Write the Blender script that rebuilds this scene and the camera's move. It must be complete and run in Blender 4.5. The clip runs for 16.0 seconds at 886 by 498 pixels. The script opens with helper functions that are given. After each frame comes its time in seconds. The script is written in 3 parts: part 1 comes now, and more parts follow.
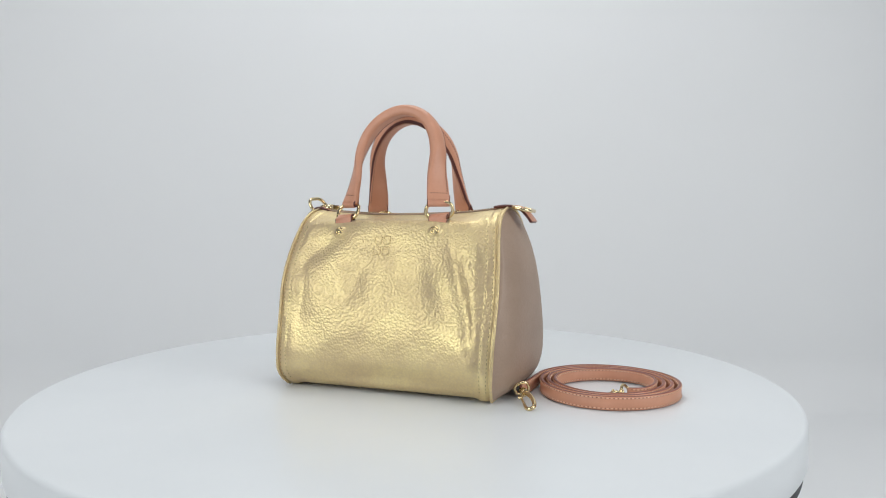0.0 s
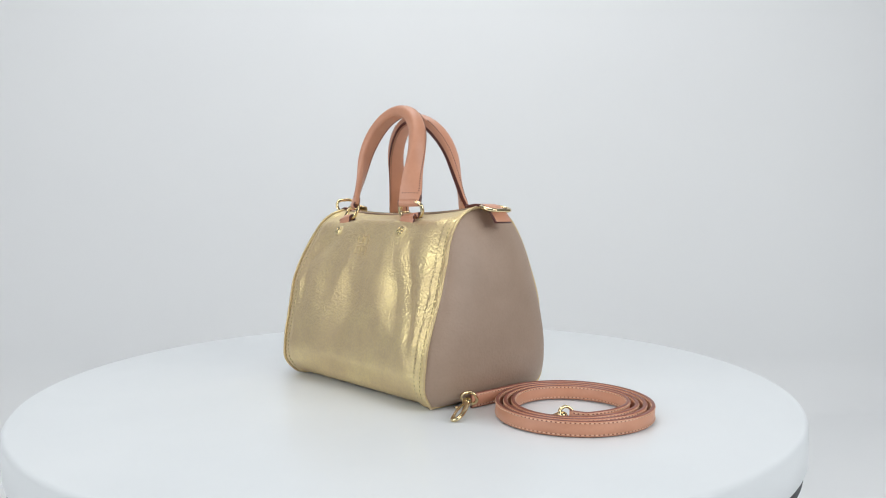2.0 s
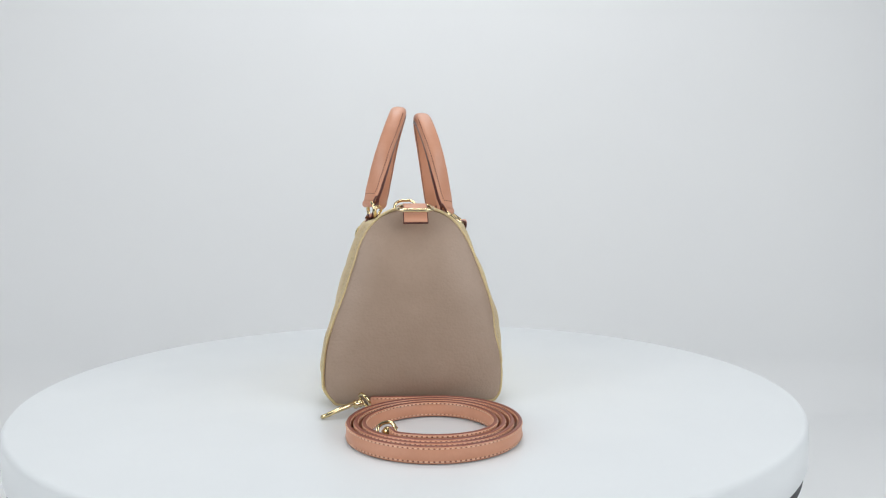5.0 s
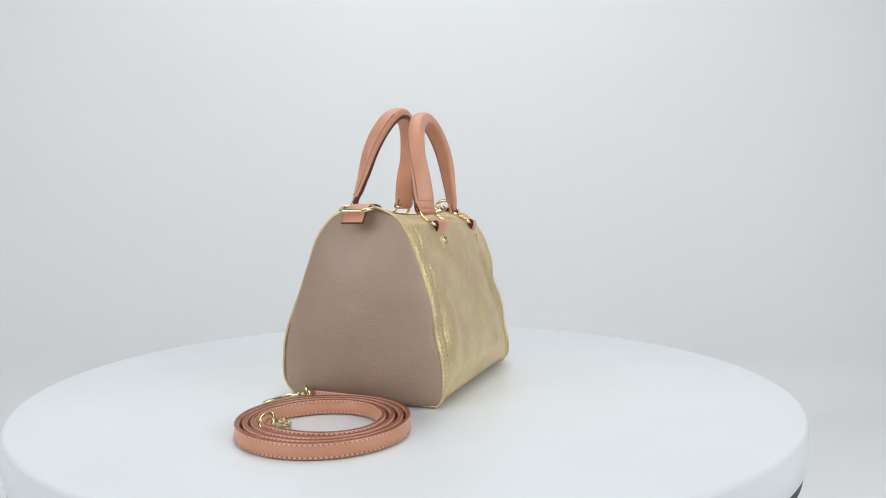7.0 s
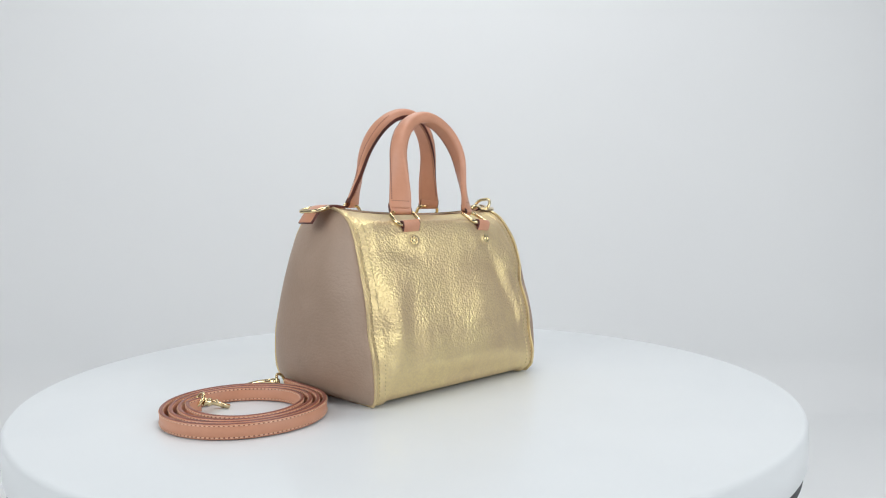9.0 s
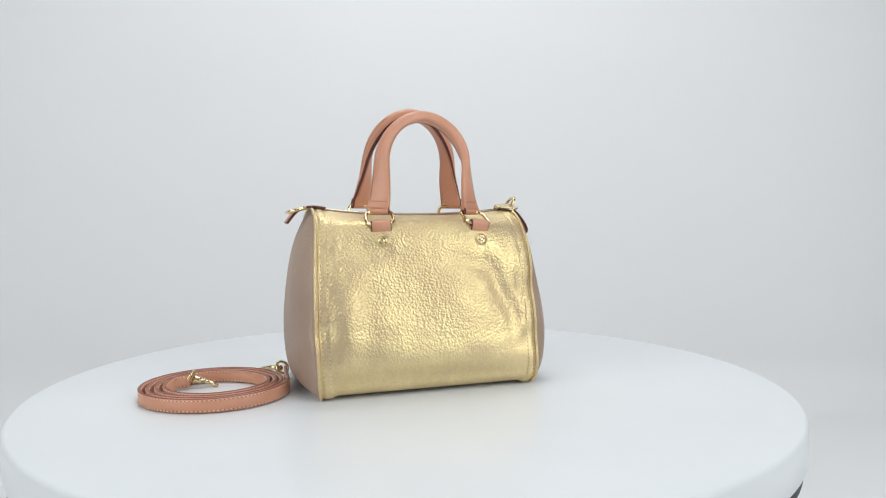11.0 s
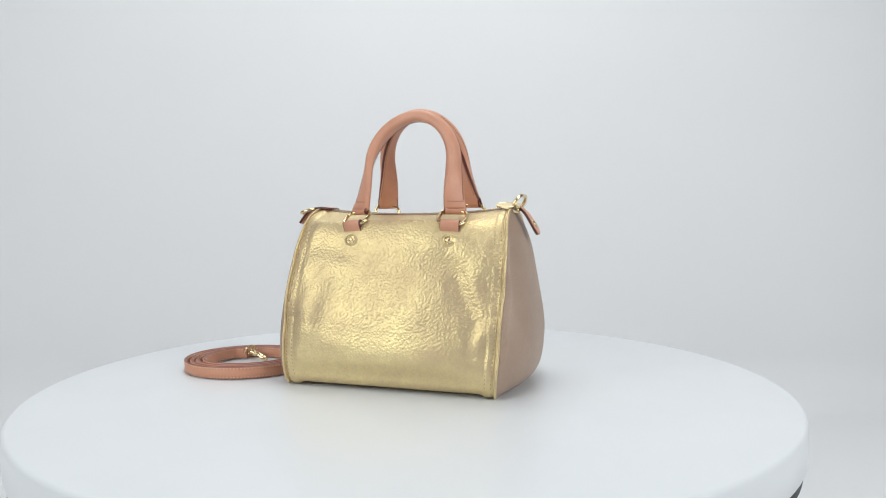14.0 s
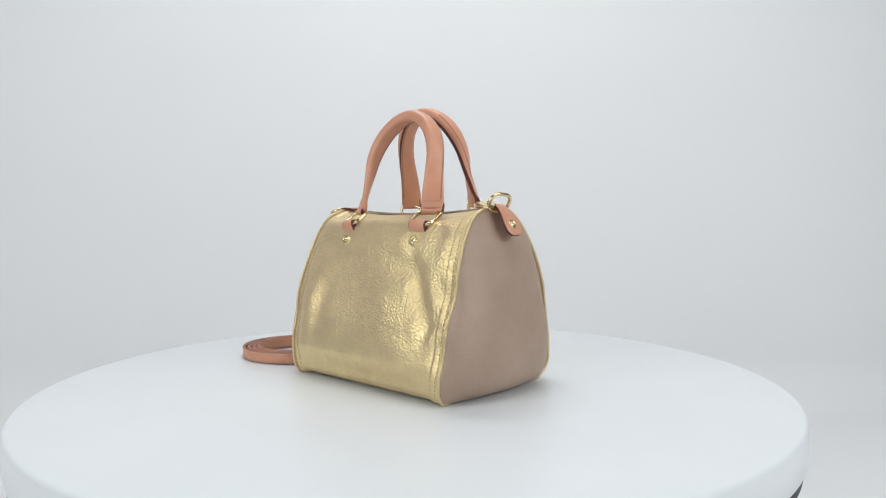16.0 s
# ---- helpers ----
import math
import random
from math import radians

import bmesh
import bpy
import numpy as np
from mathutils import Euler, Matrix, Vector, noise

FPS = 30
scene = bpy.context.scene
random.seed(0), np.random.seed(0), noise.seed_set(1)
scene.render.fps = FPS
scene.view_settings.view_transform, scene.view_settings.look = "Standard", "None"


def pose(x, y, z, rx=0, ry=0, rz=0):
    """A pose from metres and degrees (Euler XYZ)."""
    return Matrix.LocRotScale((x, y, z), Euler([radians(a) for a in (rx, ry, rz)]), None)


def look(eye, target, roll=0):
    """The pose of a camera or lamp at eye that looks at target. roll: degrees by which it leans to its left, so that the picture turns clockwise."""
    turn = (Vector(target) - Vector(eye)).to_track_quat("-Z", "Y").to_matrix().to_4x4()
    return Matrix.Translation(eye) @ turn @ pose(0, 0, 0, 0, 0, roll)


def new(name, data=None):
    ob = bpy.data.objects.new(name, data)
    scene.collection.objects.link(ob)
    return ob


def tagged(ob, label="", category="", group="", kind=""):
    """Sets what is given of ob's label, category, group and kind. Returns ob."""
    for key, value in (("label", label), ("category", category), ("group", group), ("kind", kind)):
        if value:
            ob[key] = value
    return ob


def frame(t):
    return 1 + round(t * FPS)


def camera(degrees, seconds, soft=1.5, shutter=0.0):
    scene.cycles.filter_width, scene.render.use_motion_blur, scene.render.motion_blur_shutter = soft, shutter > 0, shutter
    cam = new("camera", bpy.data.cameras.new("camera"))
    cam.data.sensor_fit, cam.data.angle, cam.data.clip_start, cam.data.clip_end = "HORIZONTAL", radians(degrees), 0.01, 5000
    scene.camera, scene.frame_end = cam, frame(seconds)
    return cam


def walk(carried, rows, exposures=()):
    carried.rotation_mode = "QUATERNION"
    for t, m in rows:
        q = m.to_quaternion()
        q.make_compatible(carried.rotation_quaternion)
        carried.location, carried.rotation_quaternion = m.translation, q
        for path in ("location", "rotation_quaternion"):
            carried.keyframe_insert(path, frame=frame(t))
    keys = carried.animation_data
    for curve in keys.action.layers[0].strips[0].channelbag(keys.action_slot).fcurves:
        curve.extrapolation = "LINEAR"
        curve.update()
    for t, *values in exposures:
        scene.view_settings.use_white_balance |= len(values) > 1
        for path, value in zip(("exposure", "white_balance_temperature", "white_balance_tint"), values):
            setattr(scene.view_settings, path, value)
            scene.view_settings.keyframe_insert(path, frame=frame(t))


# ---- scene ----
SECONDS = 16.0
TURN_START, TURN_RATE = -24.07, 12.606      # degrees, degrees per second clockwise from above
EYE = (0.0, -0.691, 0.1564)
PITCH, YAW, ROLL = radians(2.34), radians(2.45), -0.22
cam = camera(65.0, SECONDS, soft=1.1)
aim = (EYE[0] + math.sin(YAW) * math.cos(PITCH), EYE[1] + math.cos(YAW) * math.cos(PITCH), EYE[2] - math.sin(PITCH))
STILL = look(EYE, aim, ROLL)
walk(cam, [(0.0, STILL), (SECONDS, STILL)], exposures=[(0.0, -0.09), (1.0, -0.08), (2.0, 0.05), (4.0, 0.04), (8.0, 0.06), (16.0, 0.05)])


# ---- light ----
def softbox(name, eye, target, wide, high, watts, colour):
    lamp = bpy.data.lights.new(name, "AREA")
    lamp.shape, lamp.size, lamp.size_y, lamp.energy, lamp.color = "RECTANGLE", wide, high, watts, colour
    ob = new(name, lamp)
    ob.matrix_world = look(eye, target)
    return ob


world = bpy.data.worlds.new("studio_air")
scene.world = world
world.use_nodes = True
world.node_tree.nodes["Background"].inputs[0].default_value = (0.9, 0.95, 1.0, 1)
world.node_tree.nodes["Background"].inputs[1].default_value = 0.05
softbox("softbox_lamp_a", (-1.05, -0.85, 0.64), (0.0, -0.02, 0.14), 1.05, 0.85, 9.9, (0.96, 0.985, 1.0))
softbox("softbox_lamp_b", (1.05, -0.85, 0.64), (0.0, -0.02, 0.14), 1.05, 0.85, 10.8, (0.96, 0.985, 1.0))
# added fill from above that brightens the backdrop and platter
softbox("backdrop_fill_lamp", (0.0, 0.40, 1.42), (0.0, 0.42, 0.0), 0.7, 0.3, 5.9, (0.96, 0.985, 1.0))
softbox("softbox_lamp_front", (0.0, -0.45, 1.42), (0.0, 0.05, 0.1), 0.9, 0.4, 4.2, (0.96, 0.985, 1.0))


# ---- materials ----
class Nodes:
    """A principled material and a short way to add nodes to it."""

    def __init__(self, name):
        self.mat = bpy.data.materials.new(name)
        self.mat.use_nodes = True
        self.tree = self.mat.node_tree
        self.bsdf = self.tree.nodes["Principled BSDF"]
        self.coord = self.add("ShaderNodeTexCoord").outputs["Object"]

    def add(self, kind, **values):
        node = self.tree.nodes.new(kind)
        for key, value in values.items():
            node.inputs[key.replace("_", " ")].default_value = value
        return node

    def link(self, a, b):
        self.tree.links.new(a, b)

    def noise(self, scale, detail=3.0, rough=0.55):
        n = self.add("ShaderNodeTexNoise", Scale=scale, Detail=detail, Roughness=rough)
        self.link(self.coord, n.inputs["Vector"])
        return n.outputs["Fac"]

    def ramp(self, fac, stops):
        r = self.add("ShaderNodeValToRGB")
        e = r.color_ramp.elements
        while len(e) < len(stops):
            e.new(0.5)
        for i, (p, c) in enumerate(stops):
            e[i].position = p
            e[i].color = (*c, 1) if len(c) == 3 else c
        self.link(fac, r.inputs["Fac"])
        return r.outputs["Color"]

    def mix(self, fac, a, b, mode="MIX"):
        m = self.tree.nodes.new("ShaderNodeMix")
        m.data_type, m.blend_type = "RGBA", mode
        for value, socket in ((fac, m.inputs[0]), (a, m.inputs[6]), (b, m.inputs[7])):
            if isinstance(value, bpy.types.NodeSocket):
                self.link(value, socket)
            elif isinstance(value, tuple):
                socket.default_value = (*value, 1)
            else:
                socket.default_value = value
        return m.outputs[2]

    def maths(self, op, a, b=0.0, clamp=False):
        m = self.tree.nodes.new("ShaderNodeMath")
        m.operation, m.use_clamp = op, clamp
        for value, socket in ((a, m.inputs[0]), (b, m.inputs[1])):
            if isinstance(value, bpy.types.NodeSocket):
                self.link(value, socket)
            else:
                socket.default_value = value
        return m.outputs[0]

    def bump(self, height, strength, distance, below=None):
        b = self.add("ShaderNodeBump", Strength=strength, Distance=distance)
        self.link(height, b.inputs["Height"])
        if below is not None:
            self.link(below, b.inputs["Normal"])
        return b.outputs["Normal"]

    def finish(self, colour=None, rough=None, normal=None, metal=None, **more):
        for key, value in (("Base Color", colour), ("Roughness", rough), ("Normal", normal), ("Metallic", metal)):
            if value is None:
                continue
            if isinstance(value, bpy.types.NodeSocket):
                self.link(value, self.bsdf.inputs[key])
            else:
                self.bsdf.inputs[key].default_value = (*value, 1) if isinstance(value, tuple) else value
        for key, value in more.items():
            self.bsdf.inputs[key.replace("_", " ")].default_value = value
        return self.mat


def pebbles(n, size, warp=0.35):
    """Height of a leather grain with pebbles of that size in metres: rounded cells and creases between them."""
    w = n.add("ShaderNodeTexNoise", Scale=0.6 / size, Detail=2.0)
    n.link(n.coord, w.inputs["Vector"])
    v = n.tree.nodes.new("ShaderNodeVectorMath")
    v.operation = "MULTIPLY_ADD"
    n.link(w.outputs["Color"], v.inputs[0])
    v.inputs[1].default_value = (size * warp * 3,) * 3
    n.link(n.coord, v.inputs[2])
    cell = n.add("ShaderNodeTexVoronoi", Scale=1.0 / size, Randomness=1.0)
    cell.feature = "SMOOTH_F1"
    cell.inputs["Smoothness"].default_value = 0.14
    n.link(v.outputs[0], cell.inputs["Vector"])
    return n.maths("SUBTRACT", 1.0, cell.outputs["Distance"])


def gold_leather():
    """Gold foil worn thin over taupe leather: a metal skin that lets the matt leather show through."""
    n = Nodes("gold_foil_leather")
    grain = pebbles(n, 0.0022, 0.20)
    dome = n.maths("POWER", n.maths("MULTIPLY", grain, 1.1, True), 1.3)
    fine = pebbles(n, 0.0011)
    patch = n.noise(45.0, 4.0, 0.6)
    large = n.noise(12.0, 3.0, 0.5)
    worn = n.maths("ADD", n.maths("MULTIPLY", patch, 0.55), n.maths("MULTIPLY", large, 0.45))
    foil = n.ramp(worn, [(0.36, (0.88, 0.71, 0.31)), (0.50, (0.93, 0.77, 0.34)), (0.66, (0.97, 0.83, 0.37))])
    rough = n.maths("ADD", n.maths("MULTIPLY", n.maths("SUBTRACT", 1.0, worn), 0.20), 0.30)
    low = n.bump(n.noise(150.0, 2.0, 0.45), 0.16, 0.0016)
    # the grain is pulled flat over the stiff base
    apart = n.add("ShaderNodeSeparateXYZ")
    n.link(n.coord, apart.inputs[0])
    relief = n.maths("ADD", n.maths("MULTIPLY", apart.outputs["Z"], 22.0), n.maths("SUBTRACT", n.maths("MULTIPLY", patch, 0.5), 0.75), True)
    height = n.maths("MULTIPLY", dome, n.maths("ADD", n.maths("MULTIPLY", relief, 0.9), 0.1))
    normal = n.bump(fine, 0.12, 0.00022, n.bump(height, 0.55, 0.00076, low))
    n.finish(foil, rough, normal, 1.0)
    leather = n.tree.nodes.new("ShaderNodeBsdfPrincipled")
    n.link(n.ramp(patch, [(0.3, (0.450, 0.328, 0.246)), (0.7, (0.485, 0.355, 0.270))]), leather.inputs["Base Color"])
    leather.inputs["Roughness"].default_value = 0.5
    n.link(normal, leather.inputs["Normal"])
    mix = n.tree.nodes.new("ShaderNodeMixShader")
    cover = n.maths("ADD", n.maths("MULTIPLY", worn, 0.45), 0.31)
    n.link(n.maths("MULTIPLY", cover, n.maths("ADD", n.maths("MULTIPLY", grain, 0.35), 0.72), True), mix.inputs[0])
    n.link(leather.outputs[0], mix.inputs[1])
    n.link(n.bsdf.outputs[0], mix.inputs[2])
    n.link(mix.outputs[0], n.tree.nodes["Material Output"].inputs["Surface"])
    return n.mat


def taupe_leather():
    n = Nodes("taupe_grained_leather")
    grain = pebbles(n, 0.0022)
    tone = n.noise(22.0, 4.0)
    base = n.ramp(tone, [(0.3, (0.350, 0.250, 0.185)), (0.7, (0.405, 0.292, 0.220))])
    base = n.mix(n.ramp(grain, [(0.15, (0.12,) * 3), (0.5, (0.0,) * 3)]), base, (0.28, 0.198, 0.145))
    squeeze = n.add("ShaderNodeMapping")
    squeeze.inputs["Scale"].default_value = (1.0, 0.22, 1.0)
    n.link(n.coord, squeeze.inputs["Vector"])
    lines = n.add("ShaderNodeTexNoise", Scale=420.0, Detail=3.0)
    n.link(squeeze.outputs[0], lines.inputs["Vector"])
    normal = n.bump(lines.outputs["Fac"], 0.22, 0.0010, n.bump(grain, 0.30, 0.0006))
    return n.finish(base, 0.47, normal, 0.0, Specular_IOR_Level=0.45)


def tan_leather(name, dark, light, rough=0.42):
    n = Nodes(name)
    tone = n.noise(30.0, 4.0)
    streak = n.noise(400.0, 2.0)
    base = n.ramp(tone, [(0.28, dark), (0.72, light)])
    base = n.mix(n.ramp(streak, [(0.45, (0, 0, 0)), (0.75, (0.35,) * 3)]), base, dark)
    normal = n.bump(n.noise(1500.0, 3.0), 0.12, 0.0003)
    return n.finish(base, rough, normal, 0.0, Specular_IOR_Level=0.5)


def polished_gold():
    n = Nodes("pale_gold_metal")
    base = n.ramp(n.noise(90.0, 3.0), [(0.3, (0.72, 0.57, 0.31)), (0.7, (0.84, 0.70, 0.44))])
    rough = n.ramp(n.noise(500.0, 3.0), [(0.3, (0.12,) * 3), (0.75, (0.26,) * 3)])
    return n.finish(base, rough, None, 1.0)


def brushed_gold():
    n = Nodes("brushed_gold_rivet")
    base = n.ramp(n.noise(120.0, 3.0), [(0.3, (0.66, 0.52, 0.27)), (0.7, (0.78, 0.64, 0.36))])
    return n.finish(base, 0.26, None, 1.0)


def plain(name, dark, light, scale, rough, spec=0.5, grain=0.0):
    n = Nodes(name)
    base = n.ramp(n.noise(scale, 4.0), [(0.3, dark), (0.7, light)])
    normal = n.bump(n.noise(scale * 40, 3.0), grain, 0.0004) if grain else None
    return n.finish(base, rough, normal, 0.0, Specular_IOR_Level=spec)


GOLD = gold_leather()
TAUPE = taupe_leather()
TAN = tan_leather("natural_tan_leather", (0.56, 0.262, 0.160), (0.66, 0.325, 0.208))
EDGE = tan_leather("burgundy_edge_paint", (0.075, 0.016, 0.013), (0.125, 0.030, 0.022), 0.35)
STRAP_EDGE = tan_leather("brown_edge_paint", (0.19, 0.055, 0.036), (0.28, 0.090, 0.058), 0.4)
METAL = polished_gold()
RIVET = brushed_gold()
THREAD = plain("tan_thread", (0.74, 0.48, 0.33), (0.84, 0.59, 0.42), 300.0, 0.7)
DARK_THREAD = plain("brown_thread", (0.19, 0.075, 0.048), (0.26, 0.11, 0.075), 300.0, 0.7)
GOLD_THREAD = plain("olive_gold_thread", (0.33, 0.26, 0.13), (0.46, 0.37, 0.19), 300.0, 0.6)
ZIP_TAPE = plain("dark_zip_tape", (0.055, 0.043, 0.034), (0.10, 0.08, 0.06), 200.0, 0.8)
WHITE = plain("white_lacquer", (0.705, 0.735, 0.755), (0.74, 0.768, 0.785), 6.0, 0.30, 0.35, 0.02)
GAP_SHADE = plain("black_rubber", (0.012, 0.012, 0.018), (0.022, 0.022, 0.03), 40.0, 0.6)
UNSEEN_WALL = plain("unseen_wall_grey", (0.20, 0.20, 0.205), (0.23, 0.23, 0.235), 2.0, 0.9, 0.2, 0.03)
PAPER = plain("white_backdrop_paper", (0.78, 0.79, 0.80), (0.80, 0.81, 0.815), 1.5, 0.85, 0.2, 0.03)


# ---- meshes ----
def solid(name, verts, faces, mats, parent=None, label="", smooth=True, slots=None):
    """One mesh object from lists, under a thing or a part."""
    me = bpy.data.meshes.new(name)
    me.from_pydata([tuple(v) for v in verts], [], faces)
    for m in mats if isinstance(mats, (list, tuple)) else [mats]:
        me.materials.append(m)
    if slots:
        me.polygons.foreach_set("material_index", slots)
    bm = bmesh.new()
    bm.from_mesh(me)
    bmesh.ops.recalc_face_normals(bm, faces=bm.faces)
    bm.to_mesh(me)
    bm.free()
    me.polygons.foreach_set("use_smooth", [smooth] * len(me.polygons))
    ob = new(name, me)
    ob.parent = parent
    if label:
        tagged(ob, label=label)
    return ob


def grid_faces(rows, cols, wrap=False, flip=False, start=0):
    out = []
    for i in range(rows - 1):
        for j in range(cols if wrap else cols - 1):
            k = (j + 1) % cols
            out.append((start + i * cols + j, start + i * cols + k, start + (i + 1) * cols + k, start + (i + 1) * cols + j))
    return out


def spline(points, n, closed=False):
    """n points on a smooth line through the given ones, evenly spaced."""
    p = [np.array(q, float) for q in points]
    m = len(p)
    fine = []
    for i in range(m if closed else m - 1):
        a, b, c, d = (p[(i + k) % m] if closed else p[min(max(i + k, 0), m - 1)] for k in (-1, 0, 1, 2))
        for u in np.linspace(0, 1, 24, endpoint=False):
            fine.append(0.5 * (2 * b + (c - a) * u + (2 * a - 5 * b + 4 * c - d) * u * u + (3 * b - a - 3 * c + d) * u ** 3))
    fine.append(p[0] if closed else p[-1])
    fine = np.array(fine)
    s = np.concatenate([[0], np.cumsum(np.linalg.norm(np.diff(fine, axis=0), axis=1))])
    at = np.linspace(0, s[-1], n + 1)[:-1] if closed else np.linspace(0, s[-1], n)
    return np.stack([np.interp(at, s, fine[:, k]) for k in range(fine.shape[1])], -1)


def unit(v):
    return v / (np.linalg.norm(v) + 1e-12)


def tube(points, radius, sides=10, closed=False, flat=1.0):
    """A round wire along points; returns verts and faces."""
    p = np.array(points, float)
    n = len(p)
    verts, last = [], None
    for i in range(n):
        t = unit(p[(i + 1) % n] - p[i - 1]) if closed else unit(p[min(i + 1, n - 1)] - p[max(i - 1, 0)])
        if last is None:
            last = unit(np.cross(t, (0.31, 0.2, 0.93)))
        last = unit(last - t * (last @ t))
        side = np.cross(t, last)
        r = radius[i] if isinstance(radius, (list, np.ndarray)) else radius
        for k in range(sides):
            a = 2 * math.pi * k / sides
            verts.append(p[i] + r * (math.cos(a) * last + math.sin(a) * flat * side))
    faces = grid_faces(n, sides, True)
    if closed:
        faces += [((n - 1) * sides + k, (n - 1) * sides + (k + 1) % sides, (k + 1) % sides, k) for k in range(sides)]
    else:
        faces += [tuple(range(sides)), tuple((n - 1) * sides + k for k in reversed(range(sides)))]
    return verts, faces


def lathe(profile, sides, centre=(0, 0, 0)):
    """A turned form: (radius, z) from the axis to the axis."""
    verts, faces = [], []
    for r, z in profile:
        for k in range(sides):
            a = 2 * math.pi * k / sides
            verts.append((centre[0] + r * math.cos(a), centre[1] + r * math.sin(a), centre[2] + z))
    faces = grid_faces(len(profile), sides, True)
    faces += [tuple(range(sides)), tuple((len(profile) - 1) * sides + k for k in range(sides))]
    return verts, faces


def merged(*pieces):
    verts, faces = [], []
    for v, f in pieces:
        base = len(verts)
        verts += list(v)
        faces += [tuple(base + k for k in q) for q in f]
    return verts, faces


def stitch(at, along, out, length, width, proud=0.0003):
    """One small stitch: a low bar with sloping ends."""
    at, along, out = np.array(at), unit(np.array(along)), unit(np.array(out))
    side = np.cross(along, out)
    v = [at + along * a * length / 2 + side * b * width / 2 + out * c
         for a, b, c in ((-1, -1, -0.0004), (1, -1, -0.0004), (1, 1, -0.0004), (-1, 1, -0.0004),
                         (-0.6, -0.6, proud), (0.6, -0.6, proud), (0.6, 0.6, proud), (-0.6, 0.6, proud))]
    return v, [(0, 1, 5, 4), (1, 2, 6, 5), (2, 3, 7, 6), (3, 0, 4, 7), (4, 5, 6, 7)]


def moved(piece, m):
    return [tuple(m @ Vector(tuple(v))) for v in piece[0]], piece[1]


# ---- studio ----
FLOOR_Z, WALL_Y = -0.215, 0.66


def studio():
    # floor and back wall are one sheet with a rounded bend
    bend = 0.10
    line = [(-1.9, FLOOR_Z), (-1.89, FLOOR_Z), (WALL_Y - bend, FLOOR_Z)]
    line += [(WALL_Y - bend + bend * math.sin(a), FLOOR_Z + bend - bend * math.cos(a)) for a in np.linspace(0.1, math.pi / 2, 14)]
    line += [(WALL_Y, 0.4), (WALL_Y, 1.49), (WALL_Y, 1.5)]
    thick = [(y + (0.02 if z > FLOOR_Z + bend else 0.014), z - 0.02) for y, z in line]
    verts = [(x, y, z) for y, z in line + thick[::-1] for x in (-1.5, 1.5)]
    n = len(line) * 2
    faces = [(2 * i, 2 * i + 1, (2 * i + 3) % (2 * n), (2 * i + 2) % (2 * n)) for i in range(n)]
    tagged(solid("backdrop", verts, faces, PAPER), "white seamless paper sweep behind the turntable", "backdrop", kind="structure")
    # unseen walls and ceiling added to enclose the set; grey limits bounce and reflections
    for name, lo, hi in (("wall_west", (-1.53, -1.9, FLOOR_Z), (-1.505, 0.7, 1.5)), ("wall_east", (1.505, -1.9, FLOOR_Z), (1.53, 0.7, 1.5)),
                         ("wall_south", (-1.53, -1.94, FLOOR_Z), (1.53, -1.905, 1.5)), ("ceiling", (-1.53, -1.94, 1.505), (1.53, 0.7, 1.53))):
        c = [(x, y, z) for x in (lo[0], hi[0]) for y in (lo[1], hi[1]) for z in (lo[2], hi[2])]
        f = [(0, 1, 3, 2), (4, 6, 7, 5), (0, 4, 5, 1), (2, 3, 7, 6), (0, 2, 6, 4), (1, 5, 7, 3)]
        tagged(solid(name, c, f, UNSEEN_WALL, smooth=False), "unseen grey studio " + name.split("_")[0], name.split("_")[0], kind="structure")


studio()

DISC_R, DISC_H = 0.350, 0.031


def turntable():
    top = new("turntable")
    tagged(top, "round glossy white display turntable, slowly turning", "turntable")
    r, b = DISC_R, 0.004
    prof = [(0.0005, 0.0), (r * 0.5, 0.0), (r - b, 0.0)]
    prof += [(r - b + b * math.sin(a), -b + b * math.cos(a)) for a in np.linspace(0.25, math.pi / 2, 6)]
    prof += [(r, -DISC_H + 0.002), (r - 0.002, -DISC_H), (0.0005, -DISC_H)]
    solid("platter", *lathe(prof, 256), WHITE, top)
    # the shadow gap below the platter is put in as a black ring
    prof = [(0.0005, -DISC_H - 0.0005), (r - 0.004, -DISC_H - 0.0005), (r - 0.003, -DISC_H - 0.002), (r - 0.003, -DISC_H - 0.010), (r - 0.010, -DISC_H - 0.014), (0.0005, -DISC_H - 0.014)]
    solid("gap_shade_ring", *lathe(prof, 192), GAP_SHADE, top, "black rubber ring under the platter")
    prof = [(0.0005, -DISC_H - 0.015), (0.16, -DISC_H - 0.015), (0.16, FLOOR_Z + 0.012), (0.19, FLOOR_Z + 0.006), (0.19, FLOOR_Z + 0.0005), (0.0005, FLOOR_Z + 0.0005)]
    solid("pedestal", *lathe(prof, 96), WHITE, top)
    return top


# ---- handbag ----
BAG_Y, PANEL_SWELL = -0.004, 0.0205
HALF = [(0.0, 0.0008), (0.030, 0.0008), (0.062, 0.0011), (0.0698, 0.0048), (0.0725, 0.0160), (0.0722, 0.0340), (0.0690, 0.0560),
        (0.0592, 0.0940), (0.0492, 0.1260), (0.0425, 0.1430), (0.0335, 0.1560), (0.0195, 0.1647), (0.0, 0.1685)]
RING = spline(HALF + [(-y, z) for y, z in HALF[-2:0:-1]], 240, closed=True)


def smooth_step(a, b, v):
    u = min(max((v - a) / (b - a), 0.0), 1.0)
    return u * u * (3 - 2 * u)


